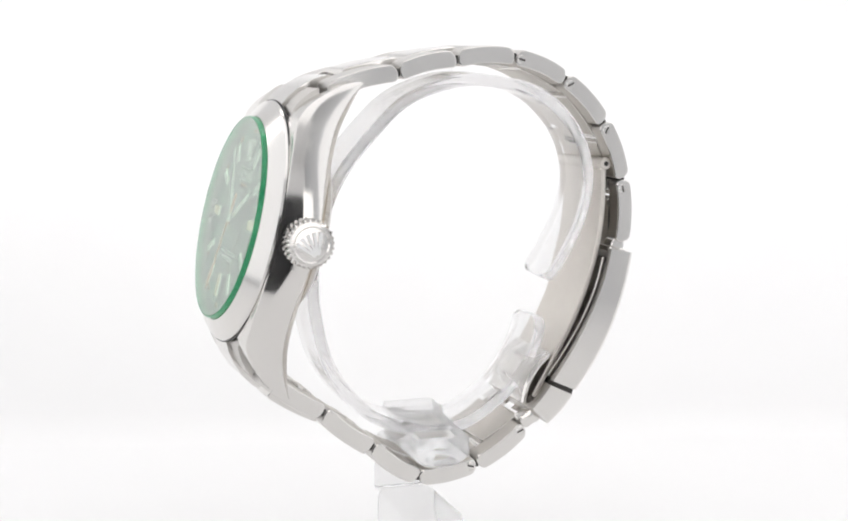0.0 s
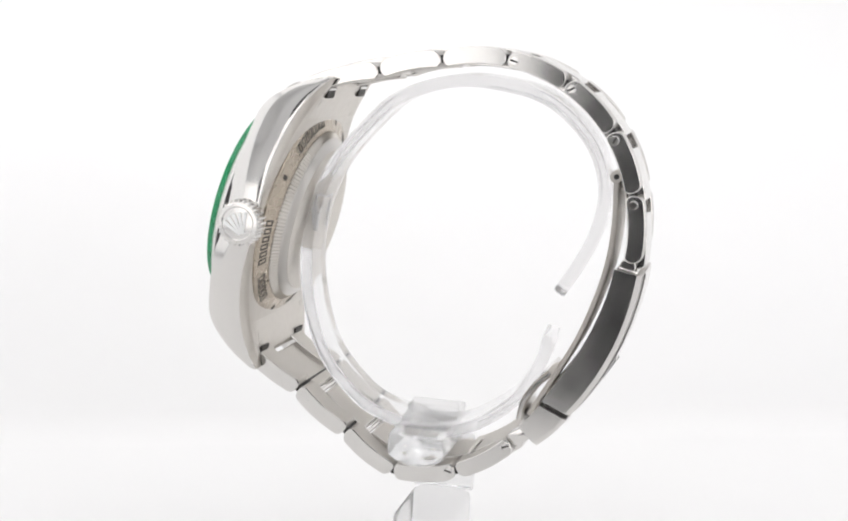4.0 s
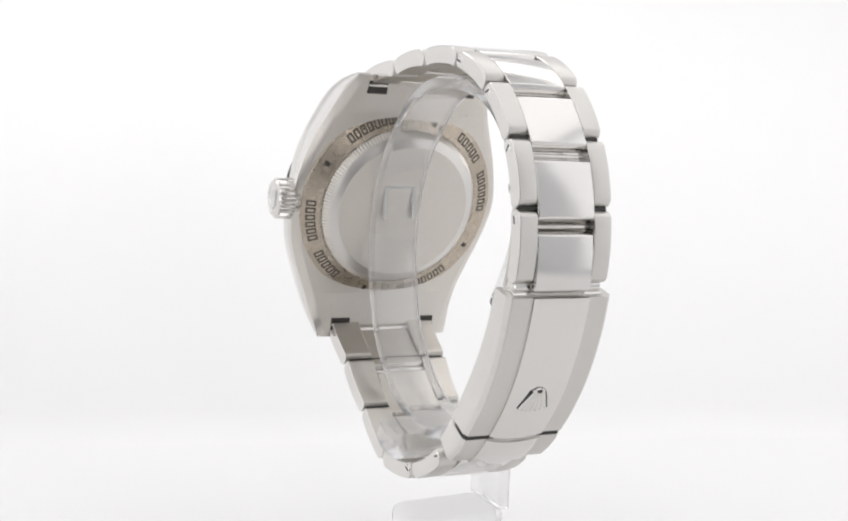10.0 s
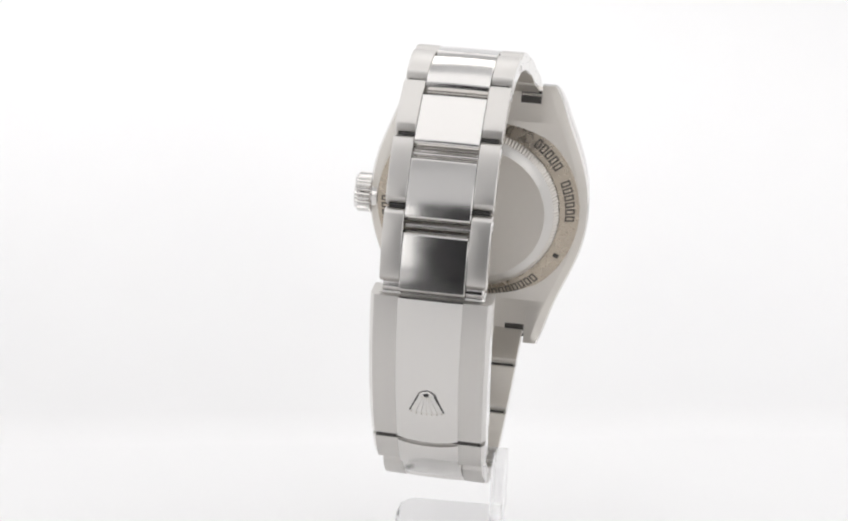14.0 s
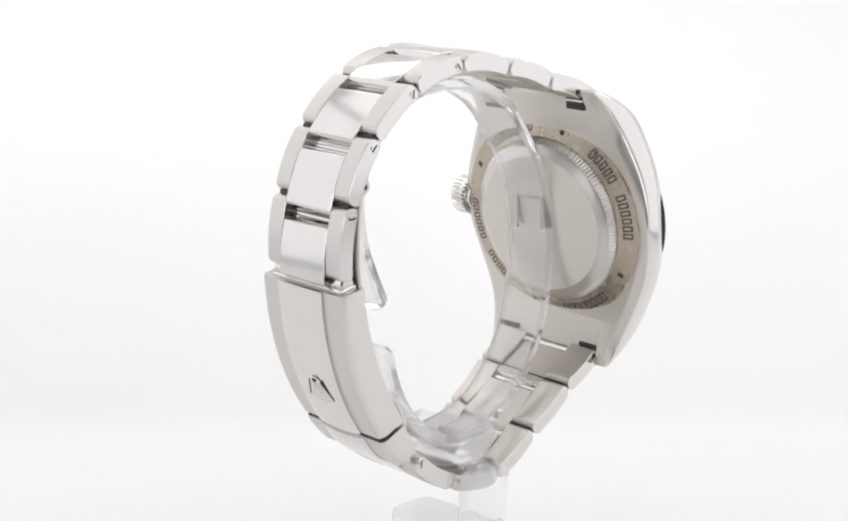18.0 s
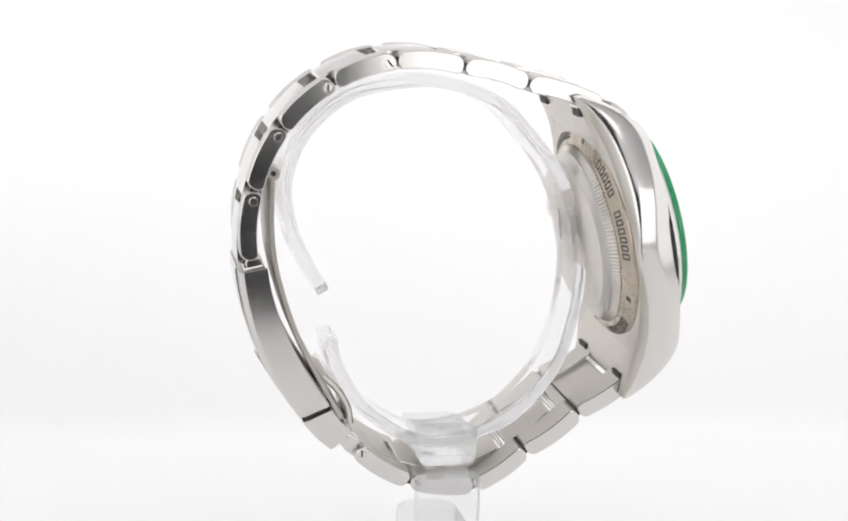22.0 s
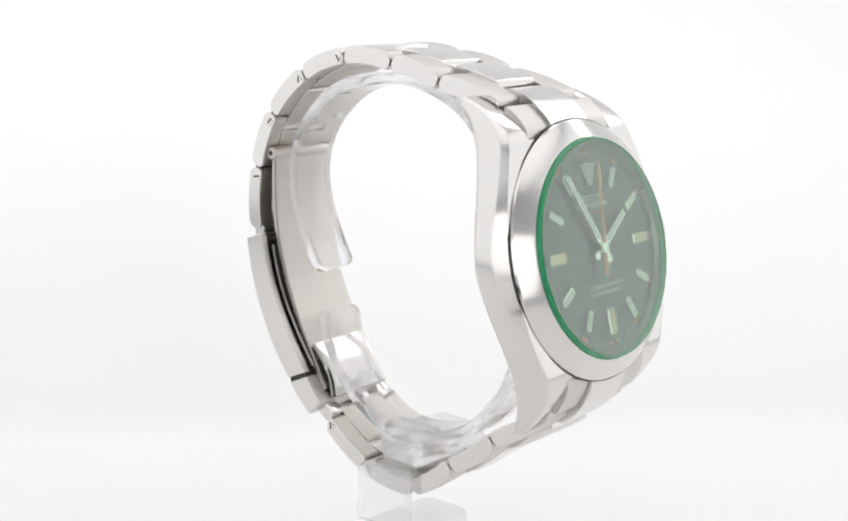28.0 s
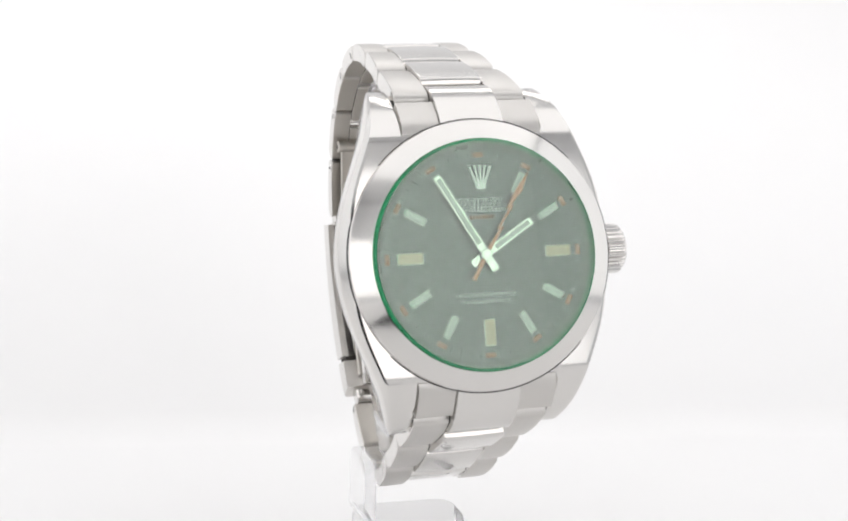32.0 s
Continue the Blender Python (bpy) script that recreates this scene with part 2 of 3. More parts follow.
# ---------- the acrylic stand ----------
def build_stand():
    root = tagged(new("display_stand"), "clear acrylic C-shaped watch stand with side post and foot", "watch stand")
    loop = [(19.6, -45.6), (22.6, -40.4), (25.0, -34.8), (25.9, -28.3), (24.1, -22.0), (19.9, -16.8), (15.2, -13.8), (9.6, -12.5), (4.0, -12.1), (-1.2, -13.1), (-6.4, -15.4), (-10.5, -19.1),
            (-16.9, -27.4), (-20.3, -37.5), (-20.5, -47.5), (-17.8, -58.0), (-12.4, -65.2), (-7.4, -68.4), (0.0, -70.2), (5.2, -69.7), (9.7, -67.3), (14.2, -63.2), (17.7, -56.8), (18.7, -52.3)]
    lift = 100.0
    path = [Vector((p.x * 1.045 - 0.5, p.y + lift)) for p in smooth_path(loop, 5)]
    bm = strip_along(path, 4.5, 2.0, 0.4, 1.9)
    bm.transform(Matrix.Rotation(radians(2.1), 4, "Z") @ Matrix.Translation((-2.6, 0, 0)))
    part("ring", bm, ACRYLIC, root, sides=FROST)
    for lo, hi in (((-2.6, -22.6, -30.6), (-2.2, -21.7, -25.2)), ((0.4, -22.6, -38.2), (0.8, -21.9, -32.2)), ((-5.0, -22.6, -38.2), (-4.6, -21.9, -32.2)), ((-4.6, -22.6, -32.6), (0.4, -21.9, -32.2))):
        bm = bmesh.new()
        block(bm, (lo[0], lo[1] + 1.0, lo[2] + lift), (hi[0], hi[1] + 1.0, hi[2] + lift))
        part("rib", bm, MILK, root)
    # stepped saddle: an outline of (x, z), with a belly between its two faces
    prof = [(7.0, -74.9), (7.6, -74.4), (7.6, -71.6), (7.3, -71.4), (7.3, -69.9), (7.0, -69.7), (-4.4, -69.4), (-4.6, -68.2), (-4.8, -68.0), (-9.2, -68.0), (-9.3, -68.2), (-9.3, -68.8), (-9.0, -69.1), (-9.0, -70.6), (-8.7, -70.9), (-8.7, -72.2), (-8.3, -72.5), (-8.3, -74.9)]
    rings = []
    for y, belly, trim in ((-5.5, 1.5, 0.15), (-5.3, 1.3, 0.0), (-4.0, 0.5, 0.0), (-2.4, 0.1, 0.0), (-0.9, 0.0, 0.0), (0.6, 0.1, 0.0), (2.2, 0.5, 0.0), (3.5, 1.3, 0.0), (3.7, 1.5, 0.15)):
        rings.append([Vector((x * (1 - trim / 8), y, (z + belly if z < -74.0 else z - trim) + lift)) for x, z in prof])
    part("step_block", loft(bmesh.new(), rings), CAST, root)
    bm = bmesh.new()
    block(bm, (-10.7, -4.2, -75.6 + lift), (-8.35, 3.0, -74.0 + lift), 0.2)
    part("bridge", bm, ACRYLIC, root)
    bm = bmesh.new()
    outline = [(-5.4, -84.5), (-5.4, -75.6), (-5.1, -74.8), (-4.2, -74.2), (3.8, -74.2), (4.7, -74.8), (5.0, -75.6), (5.0, -84.5)]
    loft(bm, [[Vector((x, y * k, z + lift - 2.0 * (1 - k))) for y, z in outline] for x, k in ((-12.7, 0.97), (-12.5, 1.0), (-10.9, 1.0), (-10.7, 0.97))])
    part("post", bm, CLEAR, root, sides=FROST, axis=1)
    top, plan = -84.55 + lift, []
    for cx, cy, a0 in ((2.4, 2.0, 0), (-9.7, 2.0, 90), (-9.7, -2.4, 180), (2.4, -2.4, 270)):
        plan += [(cx, cy, radians(a0 + 15 * k)) for k in range(7)]
    rings = [[Vector((cx + r * math.cos(a), cy + r * math.sin(a), z)) for cx, cy, a in plan] for z, r in ((0.42, 2.7), (0.7, 3.0), (top - 1.2, 3.0), (top - 0.5, 2.8), (top - 0.12, 2.3), (top, 1.6))]
    part("foot", loft(bmesh.new(), rings), CLEAR, root)
    return root


# ---------- the watch ----------
CENTRE = Vector((34.0, 0.0))
TOP = [Vector(p) for p in ((9.7, 24.3), (17.0, 27.8), (26.2, 32.3), (36.1, 35.2), (46.0, 34.0), (54.9, 28.9), (61.0, 20.6), (63.9, 10.1))]
LOW = [Vector(p) for p in ((11.0, -23.7), (17.8, -26.4), (27.4, -30.7), (36.8, -34.6), (46.8, -31.1), (54.1, -23.7))]
TOP_HALF = [9.9, 9.3, 8.7, 8.2, 7.85, 7.65, 7.6, 7.6]
LOW_HALF = [10.1, 9.75, 9.3, 8.8, 8.3, 7.9]


def pill(a, b, thick, bulge, gap, x0, x1, bevel, lift=0.0, taper=0.0, dome=0.0, end=0.72):
    """A link: its side is a long rounded shape from joint a to joint b, bowed outwards."""
    d = b - a
    n = Vector((-d.y, d.x)).normalized()
    if n.dot((a + b) / 2 - CENTRE) < 0:
        n = -n
    length, d = d.length - gap, d.normalized()
    mid, r = (a + b) / 2, thick / 2
    prof = []
    flat = length / 2 - r * end
    for k in range(9):
        prof.append((-flat + 2 * flat * k / 8, r))
    for k in range(1, 14):
        g = math.pi / 2 - math.pi * k / 14
        prof.append((flat + end * r * math.cos(g), r * math.sin(g)))
    for k in range(9):
        prof.append((flat - 2 * flat * k / 8, -r))
    for k in range(1, 14):
        g = -math.pi / 2 - math.pi * k / 14
        prof.append((-flat + end * r * math.cos(g), r * math.sin(g)))

    def ring(x, inset):
        out = []
        for s, o in prof:
            s, o = s * (1 - inset / (length / 2)), o * (1 - inset / r)
            if o > 0:
                o += dome * (1 - ((2 * x - x0 - x1) / (x1 - x0)) ** 2) * min(1.0, o / r)
            q = mid + d * s + n * (o + lift + bulge * (1 - (2 * s / length) ** 2))
            lean = taper * s / length * (1 if x > 0 else -1) if abs(x) > (abs(x0) + abs(x1)) / 2 else 0.0
            out.append(Vector((x + lean, q.x, q.y)))
        return out
    cuts = 8 if dome else 1
    return loft(bmesh.new(), [ring(x0, bevel), ring(x0 + bevel * 0.35, bevel * 0.3), *[ring(x0 + bevel + (x1 - x0 - 2 * bevel) * k / cuts, 0) for k in range(cuts + 1)], ring(x1 - bevel * 0.35, bevel * 0.3), ring(x1, bevel)])


def along(points, s):
    for a, b in zip(points, points[1:]):
        if s <= (b - a).length or b is points[-1]:
            return a + (b - a).normalized() * s
        s -= (b - a).length


def build_bracelet(watch):
    for joints, halves, over, root in ((TOP, TOP_HALF, 2.6, Vector((6.2, 22.05))), (LOW, LOW_HALF, 2.6, Vector((6.3, -21.85)))):
        total = sum((b - a).length for a, b in zip(joints, joints[1:]))
        s = 0.0
        for k, (a, b) in enumerate(zip(joints, joints[1:])):
            h0, h1 = halves[k], halves[k + 1]
            h = (h0 + h1) / 2
            c = 4.65
            for x0, x1 in ((-h, -c - 0.02), (c + 0.02, h)):
                wpart("outer_link", pill(a if k else root, b, 2.75, 0.55, 0.34, x0, x1, 0.16, taper=h1 - h0, dome=0.05), BRUSHED, watch, sides=POLISHED, inner=INNER)
            step = (b - a).length
            p, q = along(joints, s + over) if k else Vector((9.6, math.copysign(24.3, a.y))), along(joints, min(s + step + over, total + 1.7))
            lift = 0.62 if k < len(halves) - 2 else 0.35
            wpart("centre_link", pill(p, q, 3.0, 0.3, 1.15, -c, c, 0.14, lift - 0.2, dome=0.1, end=0.4), POLISHED, watch, inner=INNER)
            if k:
                tube = bmesh.new()
                rod(tube, (-c + 0.1, p.x, p.y), (c - 0.1, p.x, p.y), 0.36, 16)
                wpart("centre_pin", tube, POLISHED, watch)
            s += step
        # Steel pins coloured dark to paint the shade in the link gaps.
        for k, j in enumerate(joints[1:-1]):
            bm = bmesh.new()
            rod(bm, (-halves[k + 1] + 0.5, j.x, j.y), (halves[k + 1] - 0.5, j.x, j.y), 0.6, 12)
            wpart("link_pin", bm, SHADED, watch)
    # slotted screws on the adjustable links
    for joints, halves, picks in ((TOP, TOP_HALF, ((3, 0.10), (4, 0.10), (5, 0.12), (6, 0.13))), (LOW, LOW_HALF, ((4, 0.88), (3, 0.86)))):
        for k, f in picks:
            a, b = joints[k], joints[k + 1]
            p = a.lerp(b, f + 0.02)
            for side in (-1, 1):
                x = side * (halves[k] + (halves[k + 1] - halves[k]) * f)
                bm = bmesh.new()
                rod(bm, (x - side * 0.3, p.x, p.y), (x + side * 0.1, p.x, p.y), 0.74, 16, 0.13)
                screw = wpart("link_screw", bm, POLISHED, watch)
                # A black bar paints the shade of the screw's slot; none is cut.
                bm = bmesh.new()
                m = Matrix.Translation((x, p.x, p.y)) @ Matrix.Rotation(0.7 * k + side, 4, "X")
                block(bm, (-0.12, -0.6, -0.15), (0.12, 0.6, 0.15), 0.0, m)
                wpart("slot", bm, ENGRAVED_AND_SHADE, screw)


def clasp_section(outer, inner, s):
    o = (1 - s) ** 2 * outer[0] + 2 * s * (1 - s) * outer[1] + s * s * outer[2]
    i = (1 - s) ** 2 * inner[0] + 2 * s * (1 - s) * inner[1] + s * s * inner[2]
    return o, i


def build_clasp(watch):
    outer = [Vector(p) for p in ((66.1, 8.9), (67.5, -4.6), (61.85, -16.0))]
    inner = [Vector(p) for p in ((61.6, 8.7), (62.6, -1.6), (56.8, -15.1))]
    rings = []
    for k in range(25):
        o, i = clasp_section(outer, inner, k / 24)
        d = (i - o).normalized()
        ring = []
        for x, base, e in ((-8.65, i, 0.0), (-8.65, o, 0.9), (-8.1, o, 0.18), (-7.9, o, 0.1), (7.9, o, 0.1), (8.1, o, 0.18), (8.65, o, 0.9), (8.65, i, 0.0), (7.5, i, 0.0), (7.5, o, 1.2), (-7.5, o, 1.2), (-7.5, i, 0.0)):
            q = base + d * e
            ring.append(Vector((x, q.x, q.y)))
        rings.append(ring)
    cover = wpart("clasp_cover", loft(bmesh.new(), rings), BRUSHED, watch, "brushed steel clasp cover with polished middle strip", POLISHED)

    def strip(s_start, s_end, bow0, bow1, rise, outer_c, inner_c, half):
        top, under = [], []
        for k in range(21):
            row_t, row_u = [], []
            for j in range(13):
                x = -half + 2 * half * j / 12
                w = 1 - (x / half) ** 2
                s = s_start + bow0 * w + (s_end + bow1 * w - s_start - bow0 * w) * k / 20
                o, i = clasp_section(outer_c, inner_c, s)
                d = (i - o).normalized()
                edge = 0.12 if j in (0, 12) else 0.0
                q, u = o - d * (rise - edge), o + d * 0.35
                row_t.append(Vector((x, q.x, q.y)))
                row_u.append(Vector((x, u.x, u.y)))
            top.append(row_t)
            under.append(row_u)
        return loft(bmesh.new(), [t + u[::-1] for t, u in zip(top, under)])
    wpart("middle_strip", strip(0.0, 1.0, 0.0, 0.035, 0.3, outer, inner, 4.6), POLISHED, cover)
    bm = bmesh.new()
    block(bm, (-7.45, 61.9, 8.1), (7.45, 65.1, 9.2), 0.2)
    wpart("cover_lip", bm, POLISHED, cover)
    # emblem: a plain bell outline with a knob and a dotted foot
    o, i = clasp_section(outer, inner, 0.665)
    n = (o - i).normalized()
    t = Vector((-n.y, n.x))
    if t.y < 0:
        t = -t
    m = Matrix(((1, 0, 0, 0), (0, -n.x, t.x, o.x + n.x * 0.3), (0, -n.y, t.y, o.y + n.y * 0.3), (0, 0, 0, 1)))
    bm = bmesh.new()
    loft(bm, [[m @ Vector((x * k, y, z * k + 0.2)) for x, z in ((-2.6, -1.9), (-1.3, -2.35), (0.0, -2.5), (1.3, -2.35), (2.6, -1.9), (1.15, 1.7), (0.6, 2.1), (0.0, 2.2), (-0.6, 2.1), (-1.15, 1.7))] for y, k in ((0.1, 1.0), (-0.06, 0.98), (-0.1, 0.94))])
    wpart("emblem", bm, POLISHED, cover, "raised bell-shaped emblem")
    for k in (-2, -1, 0, 1, 2):
        bm = bmesh.new()
        prism(bm, ((-0.06, -3.0), (0.06, -3.0), (0.05, 0.0), (-0.05, 0.0)), -0.13, 0.0, m @ Matrix.Translation((0.3 * k, 0, 1.15)) @ turned_by(-9.0 * k))
        wpart("emblem_ray", bm, BRUSHED, cover)
    # Knob and side edges are dark: the relief's shade painted into them.
    bm = bmesh.new()
    prism(bm, [(0.42 * math.cos(2 * math.pi * k / 14), 1.95 + 0.34 * math.sin(2 * math.pi * k / 14)) for k in range(14)], -0.2, 0.0, m)
    wpart("emblem_knob", bm, SHADED, cover)
    bm = bmesh.new()
    for k in range(8):
        a0, a1 = radians(200 + 17.5 * k), radians(200 + 17.5 * (k + 1))
        prism(bm, [(r * 0.95 * math.cos(a), 1.85 + 0.62 * r * math.sin(a)) for r, a in ((1.0, a0), (1.0, a1), (0.86, a1), (0.86, a0))], -0.15, 0.0, m)
    wpart("emblem_collar", bm, SATIN, cover)
    for side in (-1, 1):
        bm = bmesh.new()
        prism(bm, ((side * 2.62, -1.6), (side * 2.44, -1.66), (side * 1.06, 1.72), (side * 1.2, 1.85)), -0.15, 0.1, m)
        wpart("emblem_edge", bm, SHADED, cover)
    for k in range(7):
        x = -2.25 + 0.75 * k
        bm = bmesh.new()
        prism(bm, [(x + 0.16 * math.cos(math.pi * j / 4), -2.3 + 0.09 * x * x + 0.16 * math.sin(math.pi * j / 4)) for j in range(8)], -0.16, 0.1, m)
        wpart("emblem_dot", bm, SATIN, cover)
    # the fixed end below the seam
    outer2 = [Vector(p) for p in ((61.55, -16.85), (60.55, -19.65), (58.2, -22.5))]
    inner2 = [Vector(p) for p in ((56.65, -15.9), (55.9, -18.0), (54.4, -20.4))]
    rings = []
    for k in range(9):
        o, i = clasp_section(outer2, inner2, k / 8)
        d = (i - o).normalized()
        ring = []
        for x, b, e in ((-8.55, i, 0.0), (-8.55, o, 0.8), (-8.0, o, 0.12), (8.0, o, 0.12), (8.55, o, 0.8), (8.55, i, 0.0)):
            q = b + d * e
            ring.append(Vector((x, q.x, q.y)))
        rings.append(ring)
    end = wpart("clasp_end", loft(bmesh.new(), rings), BRUSHED, watch, sides=POLISHED)
    wpart("middle_strip", strip(0.02, 1.12, 0.14, 0.0, 0.2, outer2, inner2, 4.6), POLISHED, end)
    # Black block behind the seam stands for the shade in the gap.
    bm = bmesh.new()
    loft(bm, [[Vector((x, y, z)) for y, z in ((61.3, -15.7), (61.35, -16.85), (57.4, -16.3), (57.3, -15.1))] for x in (-7.9, 7.9)])
    wpart("seam_shade", bm, ENGRAVED_AND_SHADE, end)
    # folding blades
    path = smooth_path([(57.6, 22.4), (59.4, 15.2), (60.2, 9.2), (60.1, 3.0), (59.2, -4.2), (57.3, -11.6), (55.3, -18.6)], 5)
    wpart("blade", strip_along(path, 6.3, 0.9, 0.2), SATIN, watch, "thin curved folding blade")
    path = smooth_path([(62.1, 7.0), (62.0, 1.5), (60.8, -5.0), (58.5, -11.6), (57.2, -14.6)], 5)
    wpart("blade", strip_along(path, 6.3, 0.8, 0.2), SATIN, watch, "thin curved folding blade")
    path = smooth_path([(56.6, -11.0), (54.9, -13.8), (53.9, -17.0), (54.0, -20.0)], 5)
    wpart("catch", strip_along(path, 5.9, 1.1, 0.3), POLISHED, watch)
    bm = bmesh.new()
    rod(bm, (-6.9, 57.6, 22.4), (6.9, 57.6, 22.4), 1.05, 20, 0.15)
    pivot = wpart("pivot", bm, SATIN, watch)
    # Dark discs paint the shade of a hole at each pivot end.
    bm = bmesh.new()
    for x in (-6.9, 6.9):
        rod(bm, (x - 0.06, 57.6, 22.4), (x + 0.06, 57.6, 22.4), 0.42, 12)
    wpart("pivot_hole_shade", bm, SHADED, pivot)
    for x0, x1 in ((-7.2, -4.6), (4.6, 7.2)):
        bm = bmesh.new()
        rod(bm, (x0, 63.4, 9.6), (x1, 63.4, 9.6), 1.25, 20, 0.2)
        wpart("knuckle", bm, POLISHED, watch)
        wpart("knuckle", pill(Vector((56.4, -20.6)), Vector((53.6, -23.6)), 2.3, 0.1, 0.2, x0, x1, 0.2), POLISHED, watch)


def span(table, v):
    """A smooth reading of a table of (place, value), even about zero."""
    v = abs(v)
    n = len(table)
    step = [(table[i + 1][1] - table[i][1]) / (table[i + 1][0] - table[i][0]) for i in range(n - 1)]
    slope = [0.0] + [(step[i - 1] + step[i]) / 2 for i in range(1, n - 1)] + [step[-1]]
    for i in range(n - 1):
        (a, fa), (b, fb) = table[i], table[i + 1]
        if v <= b:
            h = b - a
            u = (v - a) / h
            return (2 * u ** 3 - 3 * u * u + 1) * fa + (u ** 3 - 2 * u * u + u) * h * slope[i] + (3 * u * u - 2 * u ** 3) * fb + (u ** 3 - u * u) * h * slope[i + 1]
    return table[-1][1]


HALF_WIDTH = ((0, 20.0), (3, 19.85), (6, 19.4), (9, 18.65), (12, 17.6), (15, 16.4), (18, 15.25), (21, 14.25), (23.4, 13.4), (24.7, 12.75))
FRONT = ((0, 1.15), (15, 1.15), (17, 1.35), (18.5, 1.95), (20, 3.1), (21.5, 4.7), (23, 6.6), (24, 8.2), (24.7, 9.7))
SHOULDER = ((0, 4.2), (4, 3.8), (8, 3.1), (12, 2.65), (15, 2.65), (17, 2.85), (18.5, 3.3), (20, 4.1), (21.5, 5.35), (23, 7.25), (24, 8.8), (24.7, 10.0))
FLANK = ((0, 7.0), (5, 6.35), (10, 5.85), (15, 6.15), (18, 6.75), (20.5, 7.7), (22.5, 9.0), (24, 10.2), (24.7, 10.75))
BACK = ((0, 7.5), (6, 7.4), (10, 7.5), (14, 7.8), (17, 8.3), (20, 9.2), (22.5, 10.1), (24.7, 10.9))


def build_case(watch):
    bm = bmesh.new()
    stations = [-24.7, -24.4, -23.8, -23, -22, -21, -20, -19, -18, -17.2, -17.15] + [k * 0.5 for k in range(-33, 34)] + [17.15, 17.2, 18, 19, 20, 21, 22, 23, 23.8, 24.4, 24.7]
    for side in (-1, 1):
        rings = []
        for z in stations:
            w, f, b, e = span(HALF_WIDTH, z), span(FRONT, z), span(BACK, z), span(FLANK, z)
            near = 10.25 if abs(z) > 17.17 else 0.0
            c = span(SHOULDER, z)
            cut = min(1.0, 0.33 * (c - f) + 0.1)
            d, mid, drop = (c - f) / 3.1, (c + e) / 2, max(b - e, 0.1)
            pts = [(near, f + (0.25 if near else 0)), (near + 0.25, f), (w - cut - 0.5, f), (w - cut - 0.12, f + 0.02), (w - cut + 0.02, f + 0.12 * d), (w - cut * 0.8, f + 0.62 * d), (w - cut * 0.2, c - 0.62 * d), (w - cut * 0.05, c - 0.16 * d), (w, c + 0.08), (w + 0.02, c + 0.3), (w + 0.03, mid), (w + 0.02, e - 0.16), (w - 0.03, e - 0.04), (w - 0.2, e + 0.26 * drop), (w - 0.35, e + 0.36 * drop), (w - 1.7, e + 0.94 * drop), (w - 2.0, b), (near + 0.05, b), (near, b - 0.05)]
            rings.append([Vector((side * x, y, z)) for x, y in pts])
        loft(bm, rings)
    case = wpart("case", bm, POLISHED, watch, "polished steel case with four lugs")
    case.data.materials.append(SATIN)
    around, half = 19, 19 * (len(stations) - 1) + 2
    for face in case.data.polygons:
        face.material_index = int(face.index % half < half - 2 and face.index % half % around in (14, 15, 16))
    # bezel, rim and dial opening
    wpart("bezel", revolve(((19.15, 1.02), (19.2, 0.95), (19.05, 0.62), (18.75, 0.44), (16.5, -1.04), (16.3, -1.14), (16.12, -1.08), (16.12, 1.02)), 144), POLISHED, watch, "smooth domed polished bezel")
    # Dark ring that paints the shade in the seam below the bezel.
    wpart("bezel_seam_shade", revolve(((19.36, 1.4), (19.36, 1.08), (17.0, 1.08), (17.0, 1.4)), 144), SHADED, watch)
    wpart("inner_ring", revolve(((16.1, -0.55), (16.1, 0.3), (14.95, 0.3), (14.95, -0.02), (15.55, -0.55)), 120), FLANGE, watch, "polished flange between dial and crystal, coloured for its dark reflection")
    rim = wpart("crystal_edge", revolve(((16.08, -0.6), (16.08, -1.72), (15.95, -1.9), (15.87, -1.9), (15.82, -0.6)), 144), RIM_GREEN, watch, "glowing green bevelled edge of the crystal")
    rim.visible_shadow = False
    glass = wpart("crystal", disc(15.81, -1.91, -1.42, 120), CRYSTAL, watch, "flat green-tinted crystal")
    glass.visible_shadow = False
    # winding crown
    bm = bmesh.new()
    rod(bm, (18.6, 5.2, 0), (20.2, 5.2, 0), 2.7, 32)
    wpart("crown_tube", bm, POLISHED, watch)
    bm = bmesh.new()
    rings = []
    for x, r, cut in ((19.6, 3.2, 0.0), (19.75, 3.65, 0.36), (22.15, 3.65, 0.36), (22.45, 3.3, 0.0), (22.7, 3.1, 0.0), (22.75, 2.7, 0.0), (22.6, 2.45, 0.0), (22.7, 1.5, 0.0)):
        rings.append([Vector((x, 5.2 + (r - (cut if k % 4 in (2, 3) else 0)) * math.cos(2 * math.pi * k / 112), (r - (cut if k % 4 in (2, 3) else 0)) * math.sin(2 * math.pi * k / 112))) for k in range(112)])
    crown = wpart("winding_crown", loft(bm, rings), POLISHED, watch, "fluted screw-down winding crown")
    bm = bmesh.new()
    m = Matrix.Translation((22.7, 5.2, 0)) @ Matrix.Rotation(radians(90), 4, "Z") @ Matrix.Rotation(radians(-38), 4, "Y")
    for deg in (-30, -15, 0, 15, 30):
        prism(bm, ((-0.15, 0.6), (0.15, 0.6), (0.26, 3.9), (-0.26, 3.9)), -0.18, 0.35, m @ Matrix.Translation((0, 0, -2.3)) @ turned_by(deg))
    wpart("emblem", bm, SILVER, crown)
